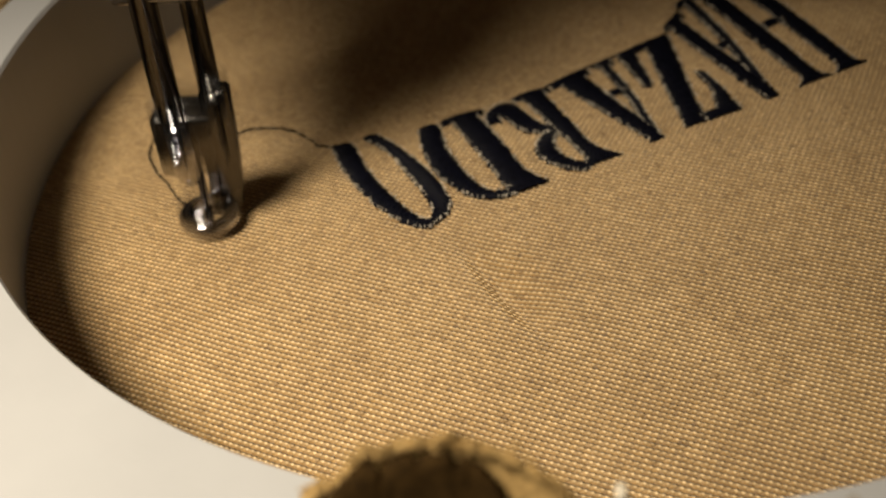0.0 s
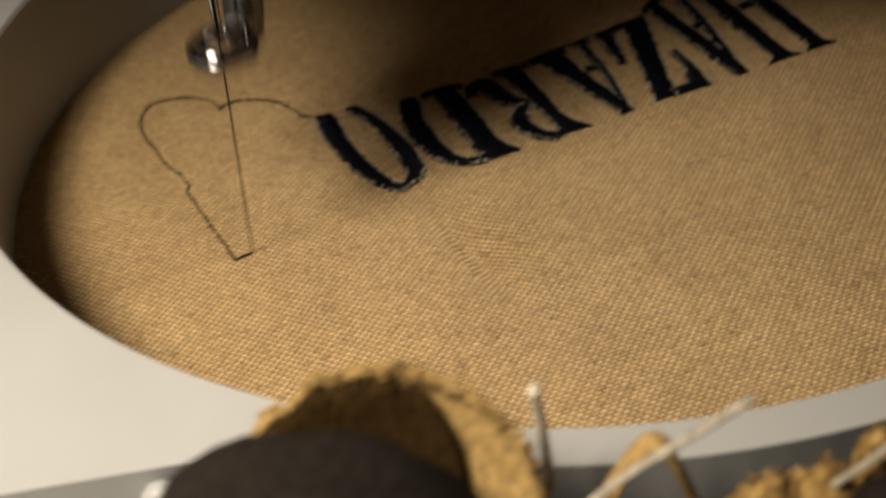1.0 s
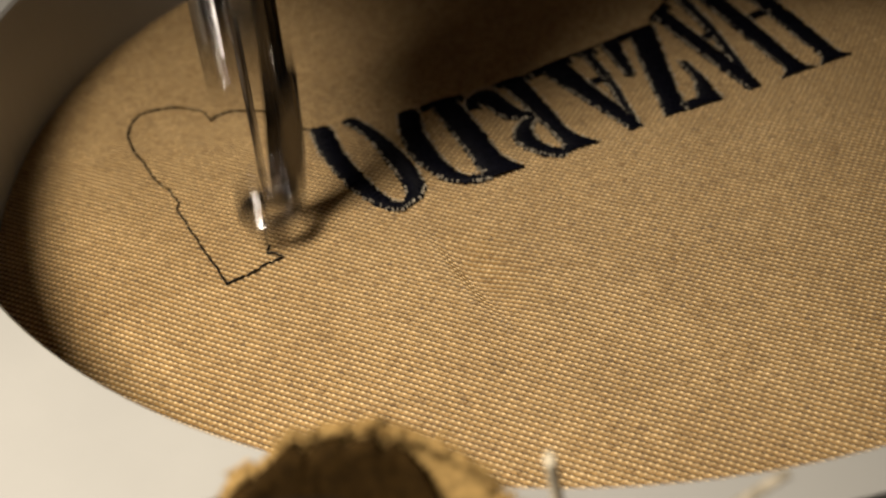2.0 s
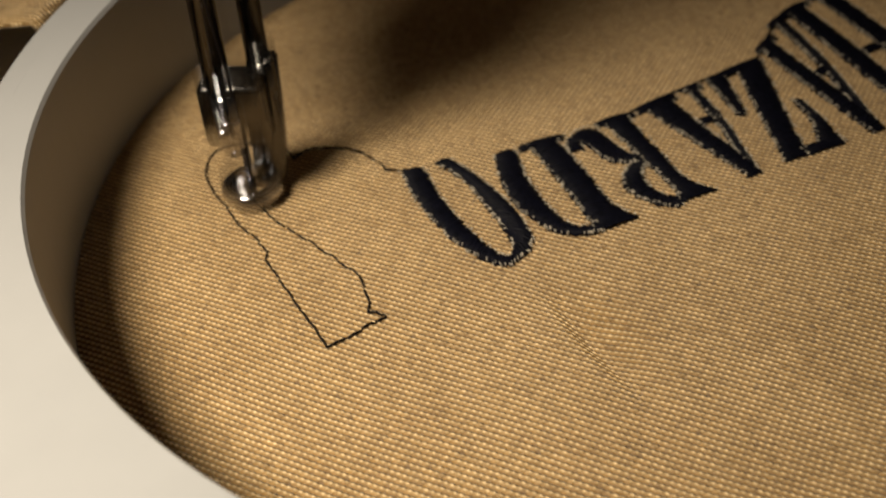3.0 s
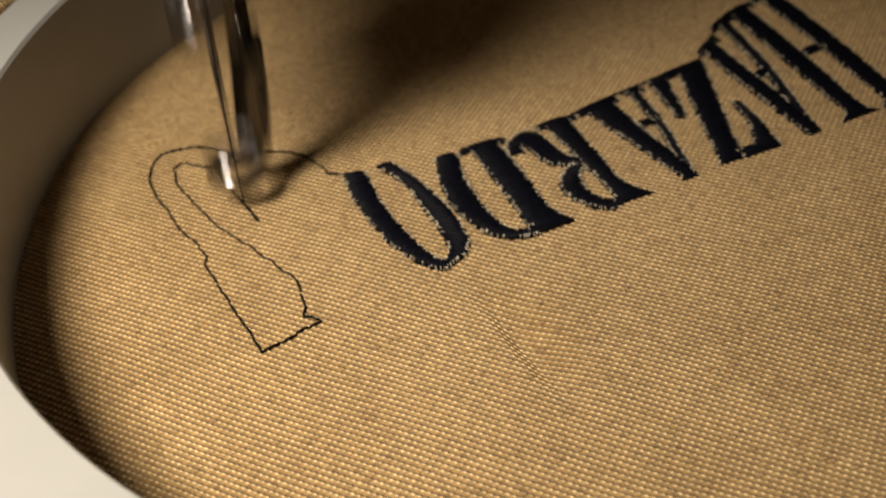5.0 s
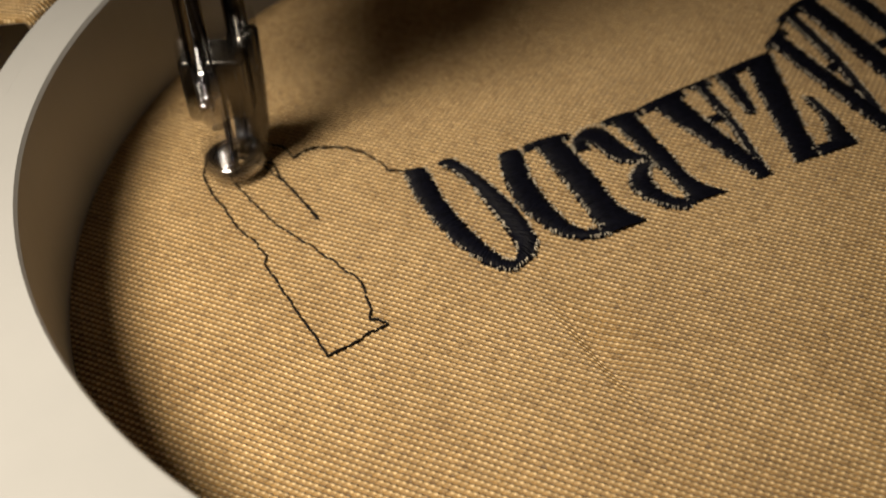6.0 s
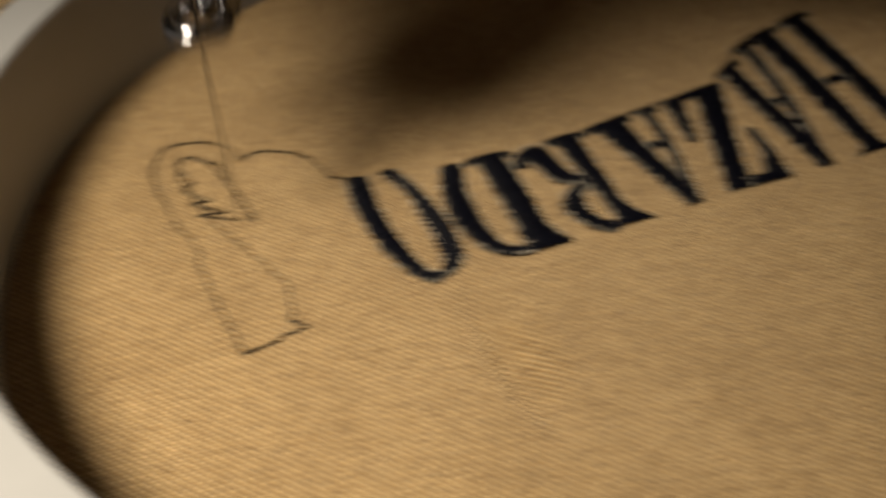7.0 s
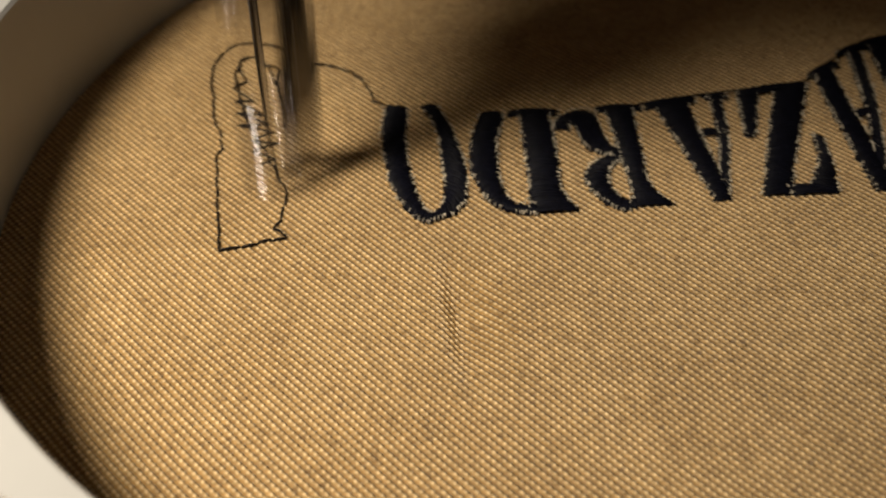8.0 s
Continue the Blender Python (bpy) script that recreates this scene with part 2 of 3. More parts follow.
# ---- the embroidered word: its letters stand on a straight top line and grow towards the first letter ----
TEXT_TURN = radians(25.7)
TEXT_AT = Vector((-4.41 * MM, -7.12 * MM, 0))
SATIN = 0.00026


def to_cloth(s, n):
    c, d = math.cos(TEXT_TURN), math.sin(TEXT_TURN)
    s, n = 0.9875 * s, 0.98 * n
    return Vector((TEXT_AT.x + (s * c - n * d) * MM, TEXT_AT.y + (s * d + n * c) * MM, 0))


def spline(points, count):
    """Evenly spaced points of a smooth curve through the given ones."""
    pts = np.array(points, float)
    if len(pts) > 2:
        ext = np.vstack([2 * pts[0] - pts[1], pts, 2 * pts[-1] - pts[-2]])
        fine = []
        for i in range(len(pts) - 1):
            a, b, c, d = ext[i:i + 4]
            for t in np.linspace(0, 1, 16, endpoint=False):
                fine.append(0.5 * (2 * b + (c - a) * t + (2 * a - 5 * b + 4 * c - d) * t * t + (3 * b - a - 3 * c + d) * t ** 3))
        fine = np.array(fine + [pts[-1]])
    else:
        fine = pts
    arc = np.r_[0, np.cumsum(np.linalg.norm(np.diff(fine, axis=0), axis=1))]
    at = np.linspace(0, arc[-1], count)
    return np.stack([np.interp(at, arc, fine[:, k]) for k in range(pts.shape[1])], -1), arc[-1]


def satin_stroke(one, two, parent, rng, pulls):
    """A column of satin stitches between its two edges, each edge a few points (s, n)."""
    length = max(spline(one, 2)[1], spline(two, 2)[1]) * MM
    count = max(3, int(length / (SATIN * 0.72)))
    a, _ = spline(one, count)
    b, _ = spline(two, count)
    verts, faces = [], []
    for i in range(count):
        p, q = to_cloth(*a[i]), to_cloth(*b[i])
        d = q - p
        if d.length < 0.0001:
            continue
        d.normalize()
        p = p - d * rng.choice((-0.18, -0.08, 0.0, 0.05, 0.10, 0.18)) * MM
        q = q + d * rng.choice((-0.18, -0.08, 0.0, 0.05, 0.10, 0.18)) * MM
        rise = min(0.00034, 0.00012 + 0.10 * (q - p).length)
        base = rng.uniform(-0.00003, 0.00003)
        pts = [p.lerp(q, f) + Vector((0, 0, base + h * rise)) for f, h in ((0, -0.35), (0.1, 0.45), (0.35, 0.95), (0.65, 0.95), (0.9, 0.45), (1, -0.35))]
        v, f = tube_data(pts, SATIN * 0.5, 5)
        faces += [tuple(k + len(verts) for k in g) for g in f]
        verts += v
    for i in range(count):
        for end, other in ((a[i], b[i]), (b[i], a[i])):
            if rng.random() < 0.55:
                p, q = to_cloth(*end), to_cloth(*other)
                d = (p - q).normalized()
                t = Vector((-d.y, d.x, 0)) * rng.uniform(-0.10, 0.10) * MM
                start = p - d * rng.uniform(0.0, 0.35) * MM
                reach = rng.uniform(0.28, 0.50) * MM
                pulls.append([start + Vector((0, 0, 0.00022)), start + d * reach * 0.5 + t * 0.5 + Vector((0, 0, 0.00036)), start + d * reach + t + Vector((0, 0, 0.00010))])
    ob = new("stroke", mesh_of("stroke", verts, faces, NAVY))
    ob.parent = parent
    return ob


GLYPHS = (
    ("O", (([(-17.7, 18.6), (-18.0, 13.8), (-17.8, 9.5), (-17.0, 4.6), (-15.3, 0.8), (-13.9, -0.2)], [(-15.2, 18.2), (-15.6, 14.0), (-15.5, 9.0), (-14.9, 4.5), (-14.2, 1.6), (-13.4, 1.0)]),
           ([(-13.9, 18.3), (-12.6, 14.6), (-12.3, 10.0), (-12.2, 5.6), (-12.5, 2.6), (-13.4, 1.0)], [(-12.2, 18.1), (-10.9, 13.5), (-10.2, 8.6), (-10.1, 4.6), (-11.0, 1.4), (-13.9, -0.2)]))),
    ("D", (([(-7.9, 16.5), (-9.3, 11.5), (-9.5, 7.0), (-8.5, 3.0), (-6.6, 0.8), (-4.0, -0.1)], [(-5.6, 16.0), (-6.7, 11.0), (-6.9, 6.0), (-6.4, 2.6), (-5.4, 1.5), (-4.0, 1.4)]),
           ([(-4.1, 16.1), (-4.1, 10.0), (-4.4, 2.0), (-5.0, 0.1)], [(-1.0, 15.6), (-1.05, 9.0), (-1.2, 3.0), (0.0, 0.1)]),
           ([(-5.4, 16.5), (-5.4, 15.6)], [(0.1, 16.0), (0.0, 15.2)]))),
    ("R", (([(-1.1, 12.8), (0.0, 15.0), (2.0, 16.0), (3.5, 15.0), (4.0, 10.5), (5.0, 8.8)], [(0.6, 12.6), (0.9, 13.6), (1.3, 13.0), (1.5, 11.5), (2.2, 9.2), (4.6, 7.6)]),
           ([(4.7, 15.6), (4.9, 10.0), (5.1, 2.0), (4.2, 0.1)], [(7.5, 15.4), (7.2, 9.0), (7.0, 3.0), (8.8, -0.1)]),
           ([(5.0, 8.4), (2.4, 7.2), (1.1, 4.9), (1.9, 1.8), (3.7, -0.2), (5.1, -0.1)], [(5.0, 7.3), (3.8, 6.2), (3.3, 4.4), (3.5, 2.5), (4.3, 1.2), (5.1, 1.2)]),
           ([(3.6, 16.1), (3.7, 15.3)], [(8.6, 15.8), (8.4, 15.0)]))),
    ("A", (([(9.7, 15.6), (10.9, 9.0), (12.2, 1.6), (12.4, 0.0)], [(13.2, 15.4), (13.4, 9.0), (14.1, 2.0), (13.9, 0.1)]),
           ([(15.6, 16.6), (14.9, 10.0), (13.6, 3.0)], [(16.6, 16.5), (15.9, 10.0), (14.1, 1.6)]),
           ([(8.6, 16.2), (8.7, 15.2)], [(13.9, 16.7), (13.9, 15.6)]),
           ([(14.9, 17.0), (15.0, 16.2)], [(17.3, 16.9), (17.2, 16.1)]),
           ([(13.2, 10.9), (13.2, 10.0)], [(15.4, 10.8), (15.4, 9.9)]))),
    ("Z", (([(22.5, 17.3), (20.5, 11.5), (18.4, 5.0), (16.9, 0.3)], [(25.9, 17.8), (23.6, 11.5), (21.2, 5.0), (19.6, 0.2)]),
           ([(18.4, 17.1), (18.0, 13.0), (17.6, 9.6)], [(20.6, 16.8), (19.5, 13.0), (18.4, 9.4)]),
           ([(18.4, 17.3), (18.4, 16.4)], [(25.9, 18.1), (25.7, 17.0)]),
           ([(19.4, 1.6), (19.4, 0.1)], [(24.0, 0.6), (23.9, 0.0)]),
           ([(24.1, 9.2), (23.4, 5.0), (21.4, 1.1)], [(24.8, 8.4), (24.6, 4.5), (23.9, 0.1)]))),
    ("A", (([(27.1, 19.6), (27.0, 12.0), (27.2, 4.0), (27.3, 0.0)], [(29.2, 20.6), (29.1, 12.0), (29.3, 4.0), (28.8, 0.0)]),
           ([(31.7, 23.0), (30.6, 14.0), (28.8, 5.0)], [(33.0, 22.8), (31.8, 14.0), (29.3, 3.0)]),
           ([(26.4, 19.6), (26.5, 18.7)], [(30.2, 21.6), (30.2, 20.6)]),
           ([(30.6, 23.4), (30.7, 22.5)], [(34.2, 24.8), (34.2, 23.8)]),
           ([(29.0, 12.4), (29.0, 11.4)], [(31.4, 12.8), (31.4, 11.8)]))),
    ("H", (([(34.2, 24.4), (33.8, 16.0), (33.2, 6.0), (32.9, 1.4), (31.6, 0.1)], [(36.8, 25.0), (36.4, 16.0), (35.6, 6.0), (35.3, 1.4), (36.2, 0.1)]),
           ([(39.2, 26.0), (38.8, 16.0), (38.1, 6.0), (37.8, 1.4), (36.6, 0.1)], [(41.9, 26.6), (41.4, 16.0), (40.6, 6.0), (40.2, 1.4), (41.4, 0.1)]),
           ([(36.2, 13.6), (36.2, 12.5)], [(39.0, 13.7), (39.0, 12.6)]),
           ([(33.0, 24.8), (33.0, 23.8)], [(38.0, 25.9), (38.0, 24.9)]),
           ([(38.2, 26.3), (38.2, 25.3)], [(43.0, 27.4), (43.0, 26.4)]))),
)


def embroidered_word():
    rng = random.Random(4)
    word = thing("embroidered_word", "navy satin-stitched word HAZARDO on tan canvas", "embroidery")
    for name, strokes in GLYPHS:
        letter = new("letter")
        letter.parent = word
        tagged(letter, "satin-stitched letter " + name)
        pulls = []
        for one, two in strokes:
            satin_stroke(one, two, letter, rng, pulls)
        tv, tf = [], []
        for q in pulls:
            v, f = tube_data(q, [0.00003, 0.000048, 0.00003], 4)
            tf += [tuple(k + len(tv) for k in g) for g in f]
            tv += v
        fibres = new("pulled_fibre", mesh_of("pulled_fibre", tv, tf, FIBRE))
        fibres.parent = letter
        tagged(fibres, "pale canvas fibres between the stitches", kind="stuff")
    # jump thread between the letters, along their feet
    jump = [(8.0, 15.9), (12, 16.6), (18.6, 17.2), (25.6, 18.0), (27.6, 20.0), (32.0, 23.6), (38.0, 25.6)]
    tube("jump_thread", [to_cloth(s, n) + Vector((0, 0, 0.0003)) for s, n in jump], 0.00012, NAVY, word)
    return word


WORD = embroidered_word()

# ---- the sewing line: which place of the cloth is under the needle at what time ----
# seconds, place on the cloth in millimetres
SEWN = [
    (-4.4, -26.1, 1.7), (-4, -28.1, 2.2), (-3.7, -29.8, 2.5), (-3.5, -30.8, 4.0), (-3.2, -32.2, 5.3), (-2.9, -34.7, 6.7), (-2.6, -37.2, 7.0), (-2.4, -39.2, 6.1),
    (-2.3, -39.8, 5.2), (-2.2, -41.0, 7.1), (-1.9, -43.5, 8.2), (-1.6, -46.0, 8.4), (-1.3, -48.3, 7.7), (-1.05, -49.1, 5.5), (-0.85, -48.9, 3.1), (-0.6, -47.3, -0.3),
    (-0.25, -43.6, -5.8), (0, -40.2, -9.8), (0.1, -40.3, -11.0), (0.5, -35.9, -18.3), (0.8, -32.9, -23.1), (1, -31.2, -22.0), (1.2, -28.9, -20.3), (1.35, -28.0, -19.7),
    (1.6, -28.3, -19.3), (1.75, -28.7, -19.0), (1.9, -29.6, -18.9), (2, -29.5, -17.6), (2.2, -31.0, -13.8), (2.4, -34.3, -10.6), (2.8, -40.1, -5.2), (3, -43.3, -1.5),
    (3.15, -45.7, 1.9), (3.25, -46.6, 4.4), (3.32, -45.8, 5.7), (3.5, -43.4, 4.6), (3.75, -42.7, 4.8), (4.2, -41.6, 4.3), (4.4, -40.6, 2.0), (4.75, -35.9, -4.9),
    (5.2, -40.3, 1.5), (5.4, -43.1, 4.4), (5.6, -44.7, 5.5), (5.8, -45.9, 5.6), (6, -46.4, 4.2),
]
# underlay stitches that run down in a zigzag between the two inner lines
ZIGZAG = [(-46.0, 3.2), (-43.8, 1.2), (-44.6, -0.4), (-41.2, -1.8), (-43.3, -2.4), (-38.9, -3.6), (-42.2, -4.2), (-37.6, -4.8), (-41.0, -6.0),
          (-36.6, -5.8), (-38.2, -7.9), (-35.2, -7.2), (-37.2, -9.4), (-34.3, -9.7), (-35.4, -11.0), (-33.0, -11.9), (-33.6, -12.3), (-31.8, -13.2)]
BEAT, FIRST = 0.12, 0.10        # seconds from stitch to stitch; the needle is lowest at the first
SEWN += [(FIRST + 0.05 + BEAT * (50 + i), x, y) for i, (x, y) in enumerate(ZIGZAG)]
NEEDLE = Vector((-40.0, -6.0, 0.0)) * MM


def sewn_at(t):
    a = np.array(SEWN)
    return Vector((float(np.interp(t, a[:, 0], a[:, 1])), float(np.interp(t, a[:, 0], a[:, 2])), 0)) * MM


def needle_at(t):
    """The place on the cloth under the needle: the hoop rests while the needle is down and steps on while it is up."""
    beat = math.floor((t - FIRST) / BEAT + 1e-9)
    phase = (t - FIRST) / BEAT - beat
    f = min(1.0, max(0.0, (phase - 0.34) / 0.44))
    here = sewn_at(FIRST + BEAT * beat + 0.05)
    return here.lerp(sewn_at(FIRST + BEAT * (beat + 1) + 0.05), f * f * (3 - 2 * f))


def stitches():
    """Running stitches of about 1.7 mm; each one lies under the cloth until it is sewn."""
    outline = thing("sewn_outline", "thin black running stitches outlining the next letter", "embroidery")
    rng = random.Random(8)
    made = []
    for (t0, x0, y0), (t1, x1, y1) in zip(SEWN, SEWN[1:]):
        run = math.hypot(x1 - x0, y1 - y0)
        count = 1 if t0 >= 6.1 else max(1, round(run / 1.7))
        for i in range(count):
            a, b = i / count, (i + 1) / count
            p = Vector(((x0 + (x1 - x0) * a) * MM, (y0 + (y1 - y0) * a) * MM, 0))
            q = Vector(((x0 + (x1 - x0) * b) * MM, (y0 + (y1 - y0) * b) * MM, 0))
            side = Vector((-(q - p).y, (q - p).x, 0)).normalized() * rng.uniform(-0.12, 0.12) * MM
            mid = (p + q) / 2 + side
            pts = [v - mid + Vector((0, 0, h * MM)) for v, h in ((p, -0.02), (p.lerp(q, 0.12) + side, 0.15), (mid, 0.21), (p.lerp(q, 0.88) + side, 0.15), (q, -0.02))]
            ob = tube("stitch", pts, [0.00008, 0.00011, 0.00012, 0.00011, 0.00008], BLACK_THREAD, outline, 6)
            ob.location = mid
            made.append((ob, t0 + (t1 - t0) * b, mid))
    return made, outline


STITCHES, OUTLINE = stitches()

# ---- the presser foot and the needle bar ----
foot = thing("presser_foot", "polished steel presser foot with a round sewing ring", "presser foot")
bar = thing("needle_bar", "steel needle bar with clamp, needle and black thread", "needle bar")
head = thing("machine_head", "white enamelled sewing head of the machine above the needle", "machine head")


def box(bm, size, at, turn=0.0, bevel=0.0):
    m = Matrix.Translation(at) @ Matrix.Rotation(turn, 4, "Z") @ Matrix.Diagonal((*size, 1))
    g = bmesh.ops.create_cube(bm, size=1, matrix=m)
    if bevel:
        edges = {e for v in g["verts"] for e in v.link_edges}
        bmesh.ops.bevel(bm, geom=list(edges), offset=bevel, segments=2, affect="EDGES", profile=0.5)


def foot_parts():
    bm = bmesh.new()
    prof = [(0.0015, 0.0008), (0.0018, 0.0002), (0.0024, 0.0), (0.0029, 0.0003), (0.0032, 0.0010), (0.0031, 0.0016), (0.0026, 0.0021), (0.0020, 0.0020), (0.0016, 0.0014)]
    lathe(bm, prof, 48)
    part("ring", bm, STEEL, foot)
    # the neck rises from the ring's rear
    bm = bmesh.new()
    rows = [(0.0017, 0.0017, 0.0032, 0.0010, 0.0018), (0.0019, 0.0022, 0.0033, 0.0035, 0.0020), (0.0021, 0.0025, 0.0033, 0.0065, 0.0022), (0.0023, 0.0026, 0.0031, 0.0100, 0.0022), (0.0026, 0.0026, 0.0028, 0.0150, 0.0022)]
    rings = [[bm.verts.new((x + sx * w / 2, y + sy * d / 2, z)) for sx, sy in ((-1, -1), (1, -1), (1, 1), (-1, 1))] for x, y, w, z, d in rows]
    for a, b in zip(rings, rings[1:]):
        for k in range(4):
            bm.faces.new((a[k], a[(k + 1) % 4], b[(k + 1) % 4], b[k]))
    bm.faces.new(list(reversed(rings[0])))
    bm.faces.new(rings[-1])
    bmesh.ops.bevel(bm, geom=list(bm.edges), offset=0.0003, segments=2, affect="EDGES")
    part("neck", bm, DARK_STEEL, foot)
    bm = bmesh.new()
    lathe(bm, [(0.0, 0.0148), (0.0011, 0.0148), (0.0011, 0.062), (0.0, 0.062)], 24, offset=(0.0022, 0.0026, 0))
    part("guide_rod", bm, DARK_STEEL, foot)
    bm = bmesh.new()
    box(bm, (0.0086, 0.0054, 0.0060), (0.0000, 0.0016, 0.0285), 0, 0.0010)
    part("collar", bm, STEEL, foot, "bright steel collar")


def bar_parts():
    bm = bmesh.new()
    lathe(bm, [(0.0, 0.0), (0.00018, 0.0006), (0.00040, 0.0030), (0.00042, 0.016), (0.0, 0.016)], 16)
    part("needle", bm, STEEL, bar)
    bm = bmesh.new()
    lathe(bm, [(0.0, 0.0105), (0.0011, 0.0105), (0.0016, 0.0118), (0.0017, 0.0175), (0.0, 0.0175)], 32, offset=(-0.0009, 0.0, 0))
    part("clamp", bm, STEEL, bar)
    bm = bmesh.new()
    lathe(bm, [(0.0, 0.0176), (0.0013, 0.0176), (0.0013, 0.085), (0.0, 0.085)], 32, offset=(-0.0014, 0.0, 0))
    part("shaft", bm, DARK_STEEL, bar)
    bm = bmesh.new()
    box(bm, (0.0013, 0.0022, 0.0014), (-0.0009, -0.0020, 0.0142), 0, 0.0003)
    part("clamp_screw", bm, STEEL, bar)
    bm = bmesh.new()
    box(bm, (0.0066, 0.0046, 0.0070), (-0.0002, 0.0012, 0.0150), 0, 0.0007)
    part("yoke", bm, DARK_STEEL, bar)
    tube("thread", [(0.0, -0.0005, 0.0015), (0.0004, -0.0007, 0.012), (-0.0004, -0.0026, 0.030), (-0.0006, -0.0030, 0.06)], 0.00013, BLACK_THREAD, bar, 6)
    return tube("thread_tail", [(0, 0, 0), (0, 0, -0.015), (0, 0, -0.030), (0, 0, -0.046)], 0.00009, BLACK_THREAD, bar, 6)


def head_parts():
    bm = bmesh.new()
    box(bm, (0.022, 0.016, 0.050), (0.0, 0.006, 0.061), 0, 0.002)
    part("needle_case", bm, ENAMEL, head)
    bm = bmesh.new()
    box(bm, (0.104, 0.098, 0.090), (0.030, 0.0560, 0.099), 0, 0.004)
    part("casing", bm, ENAMEL, head)


foot_parts()
TAIL = bar_parts()
head_parts()
head.location = NEEDLE
# the needle's axis leans a little against the hoop
LEAN = Matrix.Translation(NEEDLE + Vector((0.0008, -0.0004, 0.0))) @ pose(0, 0, 0, 0, 2.4, 0)


# ---- cloth outside the hoop ----
def outer_cloth():
    """The rest of the canvas falls away outside the ring."""
    verts, faces = [], []
    radial = [(R + 0.0061, 0.0136), (R + 0.0070, 0.0146), (R + 0.0115, 0.0146), (R + 0.02, 0.0125), (R + 0.04, 0.0065), (R + 0.12, -0.0008)]
    n = 96
    for i in range(n + 1):
        a = radians(40 + 130 * i / n)
        for j, (r, z) in enumerate(radial):
            w = (0, 0.0003, 0.0006, 0.0012, 0.0005, 0.0)[j] * math.sin(a * 7 + j)
            verts.append((r * math.cos(a), r * math.sin(a), z + w))
    k = len(radial)
    for i in range(n):
        for j in range(k - 1):
            a = i * k + j
            faces.append((a, a + 1, a + k + 1, a + k))
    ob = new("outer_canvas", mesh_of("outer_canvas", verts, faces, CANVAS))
    mod = ob.modifiers.new("thickness", "SOLIDIFY")
    mod.thickness, mod.offset = 0.0006, -1
    return tagged(ob, "loose tan canvas draped outside the hoop", "cloth")


OUTER = outer_cloth()


def lining():
    """Dark lining that falls away outside the ring, and its thick rolled edge."""
    verts, faces = [], []
    radial = [(R + 0.0036, 0.0085), (R + 0.0050, 0.0095), (R + 0.0085, 0.0110), (R + 0.014, 0.0120), (R + 0.022, 0.008), (R + 0.040, 0.0012), (R + 0.12, 0.0004)]
    n, k = 90, len(radial)
    for i in range(n + 1):
        a = radians(250 + 130 * i / n)
        for j, (r, z) in enumerate(radial):
            verts.append((r * math.cos(a), r * math.sin(a), z + (0, 0.0006, 0.001, 0.0014, 0.0014, 0.0004, 0.0)[j] * noise.noise((a * 9, j, 0.3))))
    for i in range(n):
        for j in range(k - 1):
            a = i * k + j
            faces.append((a, a + 1, a + k + 1, a + k))
    ob = new("lining_sheet", mesh_of("lining_sheet", verts, faces, SHEET))
    mod = ob.modifiers.new("thickness", "SOLIDIFY")
    mod.thickness, mod.offset = 0.0010, -1
    return tagged(ob, "dark charcoal lining cloth falling away outside the hoop", "cloth")


def roll(name, path, radii, label, seed):
    """A soft thick roll of cloth along a path."""
    pts, _ = spline([tuple(c * MM for c in q) for q in path], 40)
    rad = np.interp(np.linspace(0, 1, 40), np.linspace(0, 1, len(radii)), radii) * MM
    v, f = tube_data([tuple(q) for q in pts], list(rad), 24)
    v = [q + Vector(noise.noise_vector(q * 260 + Vector((seed, 0, 0)))) * 0.0007 + Vector(noise.noise_vector(q * 900)) * 0.00015 for q in v]
    return tagged(new(name, mesh_of(name, v, f, FELT)), label, "cloth")


